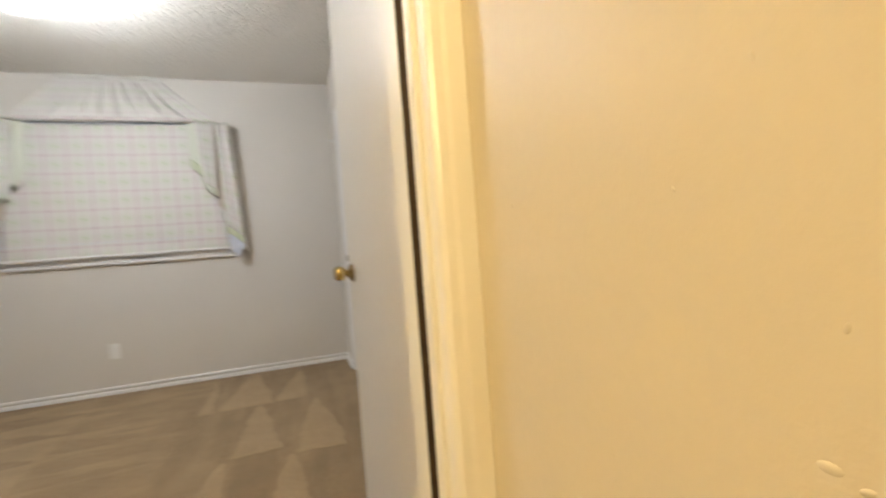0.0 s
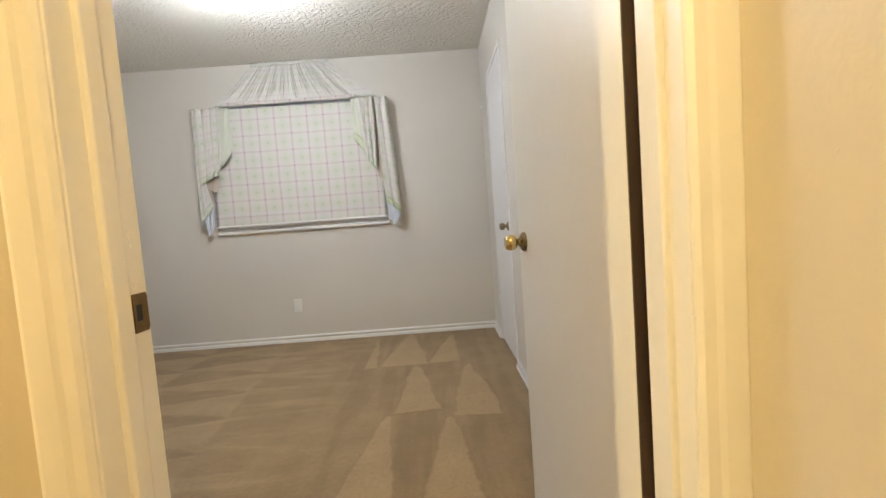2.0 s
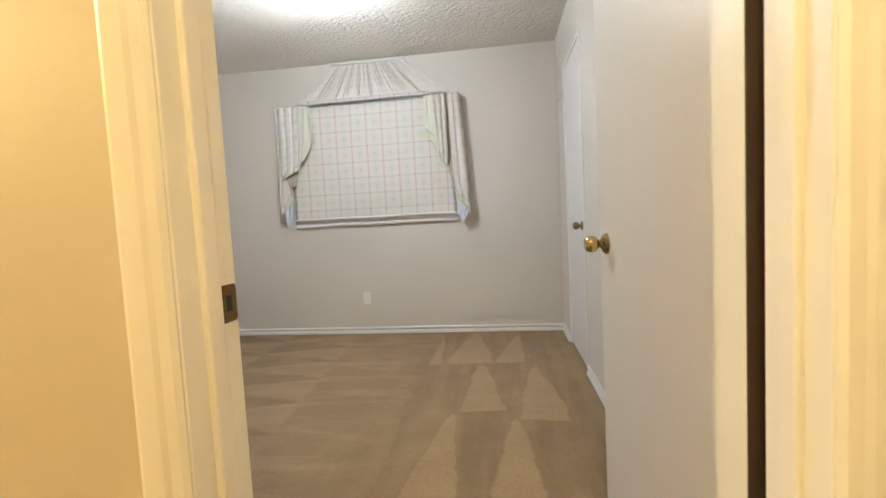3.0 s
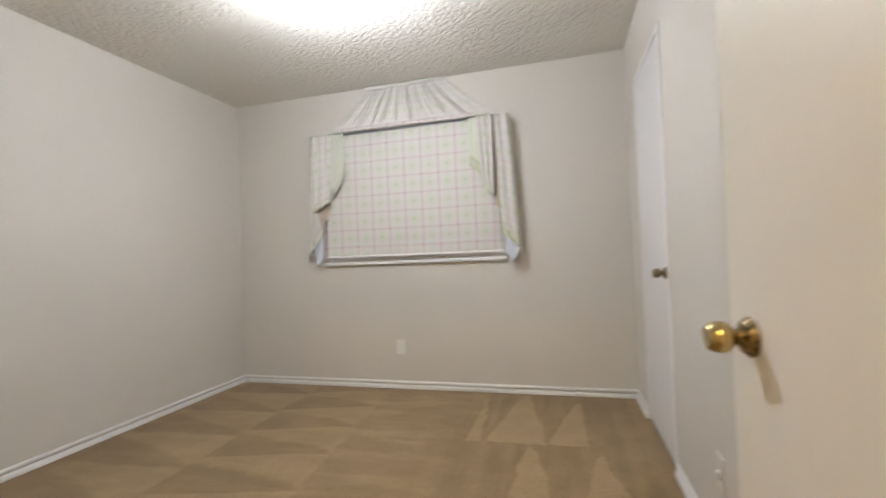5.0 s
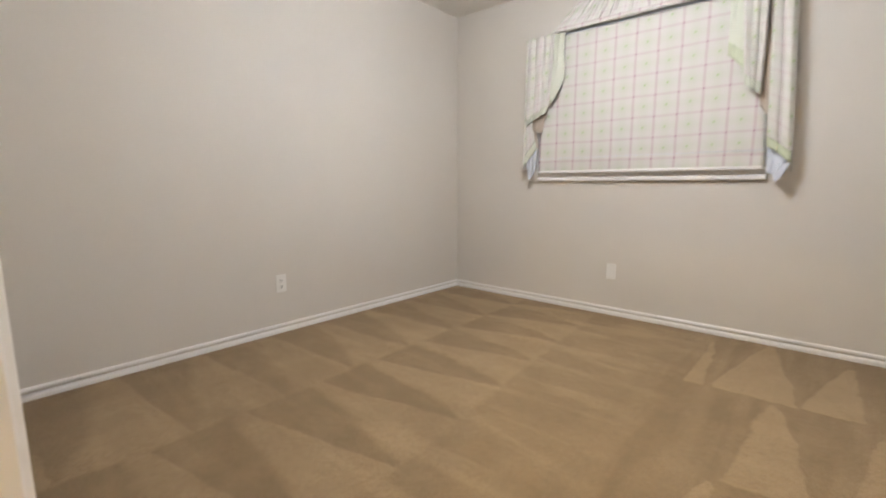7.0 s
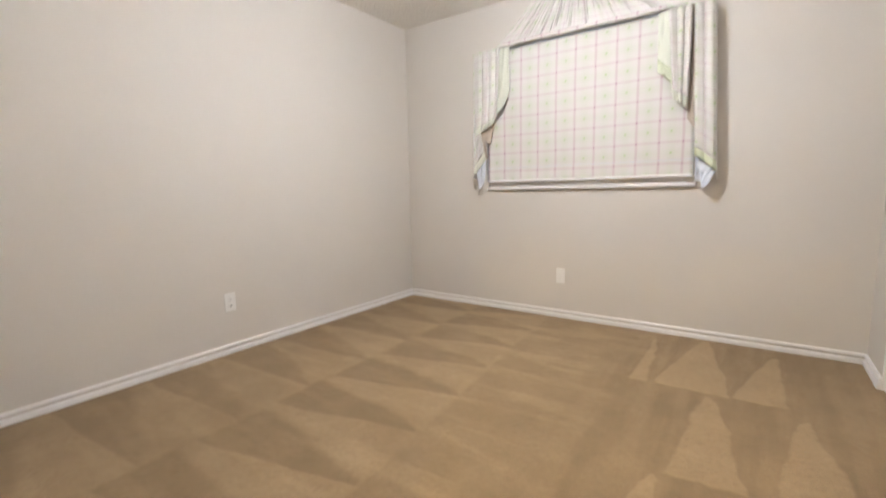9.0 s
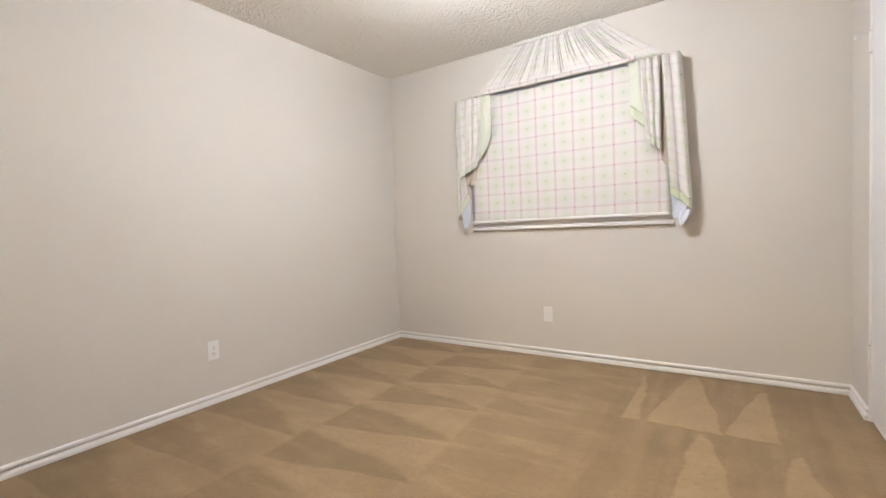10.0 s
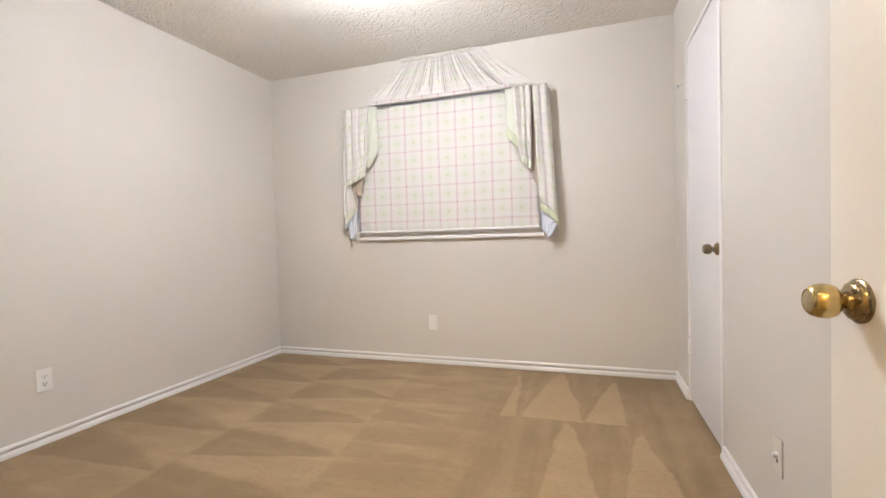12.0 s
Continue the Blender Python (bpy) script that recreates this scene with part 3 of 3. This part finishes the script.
part("mounting_board", boxes((0.776, 2.379, -0.050, -0.002, 2.068, 2.080)), M_LINING, valance, "white mounting board")


def pleat(s, seed, count):
    """Rounded puffs between sharp creases, uneven in width and depth: 0 in a crease, about 1 on a puff."""
    p = s * count + 1.3 * wave(s * 7, seed) + 0.7 * wave(s * 19, seed + 3)
    return (1 - (1 - abs(math.sin(math.pi * p))) ** 3.5) * (0.85 + 0.5 * wave(s * 13, seed + 7))


dice = random.Random(11)
CREASES = []
at_s = 0.012
while at_s < 0.99:
    CREASES.append((at_s, dice.uniform(0.0018, 0.0042), dice.uniform(0.35, 1.0), dice.uniform(0.0, 0.18), dice.uniform(0.45, 1.0)))
    at_s += dice.choice((0.011, 0.014, 0.017, 0.020, 0.030, 0.042))


def crease(s, t):
    """How deep the gathers bite at s across the fan and t down it; each runs over its own stretch."""
    deep = 0.0
    for c, w, d, t0, t1 in CREASES:
        if abs(s - c) < 4 * w:
            run = min(1.0, max(0.0, (t - t0 + 0.10) / 0.10)) * min(1.0, max(0.0, (t1 + 0.15 - t) / 0.15))
            deep = max(deep, d * run * math.exp(-((s - c) / w) ** 2))
    return deep


def fan_at(s, t):
    top = 1.278 + s * 0.625
    low = 0.955 + s * 1.355
    bend = 0.020 * math.sin(math.pi * t) * (1 if s > 0.5 else -1) * abs(2 * s - 1)
    x = top + (low - top) * t - bend
    z = 2.425 + (2.082 - 2.425) * t + 0.010 * (s - 0.5) * (1 - t)
    y = -0.022 - 0.066 * t ** 0.8 - 0.010 * wave(s * 26, 2.0) * (1 - 0.5 * t) - 0.010 * math.sin(math.pi * t) + 0.030 * crease(s, t)
    return (x, min(y, -0.004), z)


cloth(800, 14, fan_at, lambda s, t: (s * 2.3, -t * 0.42), "fan", [M_FADED], valance)


def ruffle_at(s, t):
    x = 1.262 + s * 0.652
    return (x, -0.022 - 0.014 * pleat(s, 2.0, 30) - 0.010 * math.sin(math.pi * t), 2.436 - 0.028 * t + 0.003 * wave(s * 30, 4.0))


cloth(300, 4, ruffle_at, lambda s, t: (s * 2.3, -t * 0.03), "ruffle", [M_PLAID], valance, "tight gathered heading at the ceiling")


def roll_at(s, t):
    a = 2 * math.pi * t
    r = 0.013 + 0.0022 * wave(s * 22, 5.0)
    x = 1.02 + s * 1.11
    return (x, -0.100 + r * 0.8 * math.cos(a), 2.089 + r * 1.15 * math.sin(a) + 0.002 * wave(s * 9, 1.0))


cloth(110, 10, roll_at, lambda s, t: (s * 1.2, t * 0.09 + 0.03), "hem_roll", [M_PLAID], valance, "rolled fabric hem")


def drape(tail, name, top, foot, y, folds, depth, material, label="", hem=0.0, bulge=0.0, seed=1.0, top_z=VAL_Z - 0.004, hem_material=None):
    """One fall of a cascading tail: top (x0, x1), foot ((x0, z0), (x1, z1)); folds across it, bulge of its inner edge; hem: depth of the edging."""
    (fx0, fz0), (fx1, fz1) = foot

    def at(s, t):
        x0, x1 = top[0] + (fx0 - top[0]) * t, top[1] + (fx1 - top[1]) * t
        x = x0 + (x1 - x0) * s + bulge * math.sin(math.pi * t ** 1.8) * s
        z = top_z + (fz0 + (fz1 - fz0) * s - top_z) * t + 0.006 * wave(s * 3 + seed, 2.0) * t
        soft = abs(math.sin(math.pi * (folds * s + 0.35 * wave(s * 3, seed)))) ** 0.55
        y_at = y - depth * soft * (1.0 - 0.35 * t) - 0.004 * wave(s * 4 + t * 2, seed + 5) - 0.010 * t
        return (x, y_at, z)

    fall = max(0.05, top_z - (fz0 + fz1) / 2)
    keep = 1.0 - hem / fall
    wide = max(0.06, abs(fx1 - fx0)) * (1.0 + 6.0 * depth * folds)
    cloth(60, 30, lambda s, t: at(s, t * keep), lambda s, t: (s * wide + seed * 0.3, -t * fall * keep), name, [material], tail, label)
    if hem:
        cloth(60, 4, lambda s, t: at(s, keep + t * (1 - keep)), lambda s, t: (s, t), "hem_edging", [hem_material or M_GREEN], tail, "pale green hem edging")


def side_return(tail, x, foot_x, z0, z1):
    """The end of the tail, turned back to the wall."""
    cloth(10, 20, lambda s, t: (x + (foot_x - x) * t, -0.004 - s * (0.098 + 0.012 * t), VAL_Z - 0.004 - t * (VAL_Z - z0 - (z1 - z0) * s)),
          lambda s, t: (s * 0.11, -t), "return", [M_FADED], tail)


west_tail = thing("curtain_tail", "plaid cascading curtain tail with pale green edging, zigzag hem", "curtain", Matrix.Identity(4), group="curtain tails")
drape(west_tail, "inner_edging", (1.005, 1.088), ((0.980, 1.605), (0.994, 1.590)), -0.100, 1.0, 0.014, M_GREEN, "pale green facing of the inner edge", 0.0, 0.058, 2.0)
drape(west_tail, "front_fall", (0.796, 1.014), ((0.797, 1.440), (0.970, 1.530)), -0.110, 3.5, 0.022, M_FADED, "", 0.040, 0.012, 3.0)
# fold undersides, coloured tan to stand for the shade between the falls
drape(west_tail, "turned_fold", (0.800, 0.972), ((0.850, 1.405), (0.915, 1.372)), -0.080, 0.5, 0.008, M_LINING_SHADED, "underside of the fold, its shade painted tan", 0.0, 0.0, 4.0, 1.66)
drape(west_tail, "back_fold", (0.800, 0.846), ((0.862, 1.285), (0.886, 1.262)), -0.078, 0.5, 0.004, M_LINING_SHADED, "underside of the lower fold, its shade painted tan", 0.0, 0.0, 4.5, 1.50)
drape(west_tail, "outer_fall", (0.768, 0.806), ((0.770, 1.135), (0.884, 1.258)), -0.094, 0.5, 0.012, M_FADED, "", 0.060, -0.030, 5.0)
drape(west_tail, "lining", (0.770, 0.872), ((0.806, 1.030), (0.822, 1.028)), -0.082, 0.5, 0.010, M_LINING, "white lining turned out at the tip, daylight tinted in blue", 0.0, 0.022, 6.0, 1.25)
side_return(west_tail, 0.768, 0.764, 1.10, 1.12)

east_tail = thing("curtain_tail", "plaid cascading curtain tail with deep folds and green edging", "curtain", Matrix.Identity(4), group="curtain tails")
drape(east_tail, "inner_edging", (2.088, 2.172), ((2.096, 1.722), (2.196, 1.622)), -0.096, 0.5, 0.010, M_GREEN, "pale green facing of the inner edge", 0.085, 0.0, 7.0, VAL_Z - 0.004, M_LEAF)
drape(east_tail, "front_fall", (2.146, 2.276), ((2.190, 1.548), (2.272, 1.482)), -0.102, 3.0, 0.032, M_FADED, "", 0.060, 0.0, 8.0)
drape(east_tail, "turned_fold", (2.262, 2.292), ((2.270, 1.430), (2.322, 1.348)), -0.070, 0.5, 0.008, M_LINING_SHADED, "underside of the deep fold, its shade painted tan", 0.0, 0.0, 9.0)
drape(east_tail, "outer_fall", (2.284, 2.386), ((2.322, 1.205), (2.438, 1.108)), -0.096, 2.0, 0.032, M_FADED, "", 0.055, 0.0, 10.0, VAL_Z - 0.004, M_LEAF)
drape(east_tail, "lining", (2.322, 2.430), ((2.330, 1.052), (2.388, 1.045)), -0.078, 1.0, 0.012, M_LINING, "white lining turned out at the tip, daylight tinted in blue", 0.0, 0.012, 11.0, 1.23)
drape(east_tail, "lining_tip", (2.352, 2.438), ((2.366, 1.014), (2.376, 1.010)), -0.096, 0.5, 0.008, M_LINING, "pointed white tip of the lining, daylight tinted in blue", 0.0, 0.010, 12.0, 1.105)
side_return(east_tail, 2.387, 2.438, 1.06, 1.10)


# ---- outlets ----
def outlet(label, at, kind):
    """Local z points out of the wall, local y up."""
    o = thing("outlet", label, "outlet", at, group="wall outlets")
    plate_ob = part("cover_plate", boxes((-0.035, 0.035, -0.0575, 0.0575, 0, 0.005) if kind != "plain" else (-0.034, 0.034, -0.057, 0.057, 0, 0.0068), bevel=0.0022 if kind != "plain" else 0.0032), M_IVORY if kind == "coax" else M_PLASTIC, o)
    if kind == "duplex":
        for dy, cut in ((-0.0195, 1.9), (0.0195, 1.0)):
            f = lathe([(0.0165, 0.0045), (0.0165, 0.0066), (0.0155, 0.0072)], "z", 24)
            bmesh.ops.translate(f, verts=f.verts, vec=(0, dy, 0))
            face = part("socket", f, M_PLASTIC, o)
            part("slot", boxes((-0.0065 - 0.001 * cut, -0.0065 + 0.001 * cut, dy - 0.001, dy + 0.007, 0.007, 0.0076)), M_SLOT, face)
            part("slot", boxes((0.0065 - 0.001 * cut, 0.0065 + 0.001 * cut, dy - 0.001, dy + 0.006, 0.007, 0.0076)), M_SLOT, face)
            part("slot", boxes((-0.0025 * cut, 0.0025 * cut, dy - 0.0095, dy - 0.005, 0.007, 0.0076)), M_SLOT, face)
        part("screw", lathe([(0.003, 0.0045), (0.003, 0.006), (0.002, 0.0065)], "z", 10), M_PLASTIC, o)
    elif kind == "coax":
        part("connector", lathe([(0.011, 0.0045), (0.011, 0.010), (0.0075, 0.011), (0.0075, 0.017), (0.006, 0.018)], "z", 16), M_PLASTIC, o, "white round jack", True)
        part("jack_hole", boxes((-0.004, 0.004, -0.022, -0.014, 0.0045, 0.0062)), M_SLOT, o)
    else:
        for dy in (-0.042, 0.042):
            s = lathe([(0.003, 0.0060), (0.003, 0.0074), (0.002, 0.0080)], "z", 10)
            bmesh.ops.translate(s, verts=s.verts, vec=(0, dy, 0))
            part("screw", s, M_PLASTIC, o)
        part("insert", boxes((-0.0165, 0.0165, -0.033, 0.033, 0.006, 0.0095), bevel=0.0015), M_PLASTIC, o)
    return o


outlet("white duplex outlet on the greige wall above the baseboard", pose(0, -1.788, 0.362, 90, 0, 90), "duplex")
outlet("white plastic outlet plate below the window", pose(1.462, 0, 0.362, 90, 0, 0), "plain")
outlet("ivory jack plate with a white round connector beside the open door", pose(RX, -1.656, 0.335, 90, 0, -90), "coax")


# ---- ceiling lamps ----
def ceiling_lamp(label, x, y, lit, pan, size=1.0):
    lamp = thing("ceiling_lamp", label, "ceiling light", pose(x, y, CEIL) @ Matrix.Scale(size, 4))
    part("base", lathe([(0.070, 0), (0.070, -0.010), (0.060, -0.018), (0.014, -0.022), (0.012, -0.146)], "z", 48), M_TRIM, lamp, "white metal canopy and stem", True)
    part("shade", lathe([(0.020, -0.140), (0.122, -0.142), (0.150, -0.148), (0.158, -0.170), (0.154, -0.200), (0.146, -0.212)], "z", 48), lit, lamp,
         "glowing white glass bowl", True)
    part("pan", lathe([(0.144, -0.2125), (0.134, -0.228), (0.102, -0.248), (0.058, -0.260), (0.014, -0.264)], "z", 48), pan, lamp, "frosted bottom of the bowl", True)
    part("finial", lathe([(0.010, -0.263), (0.010, -0.270), (0.005, -0.278)], "z", 16), M_DARKBRASS, lamp, "small brass finial", True)
    return lamp


ceiling_lamp("lit white glass bowl lamp on a short stem, bedroom ceiling", 1.70, -1.48, M_LAMP_ROOM, M_PAN_ROOM, 0.92)
ceiling_lamp("lit small warm bulb fitting on the hall ceiling", -0.50, -4.22, M_LAMP_HALL, M_LAMP_HALL, 0.242)
# unseen fill, added to brighten the hall wall left of the doorway
ceiling_lamp("unseen warm fill lamp added outside the bedroom door", 2.74, -4.08, M_LAMP_HALL, M_LAMP_HALL, 0.088)
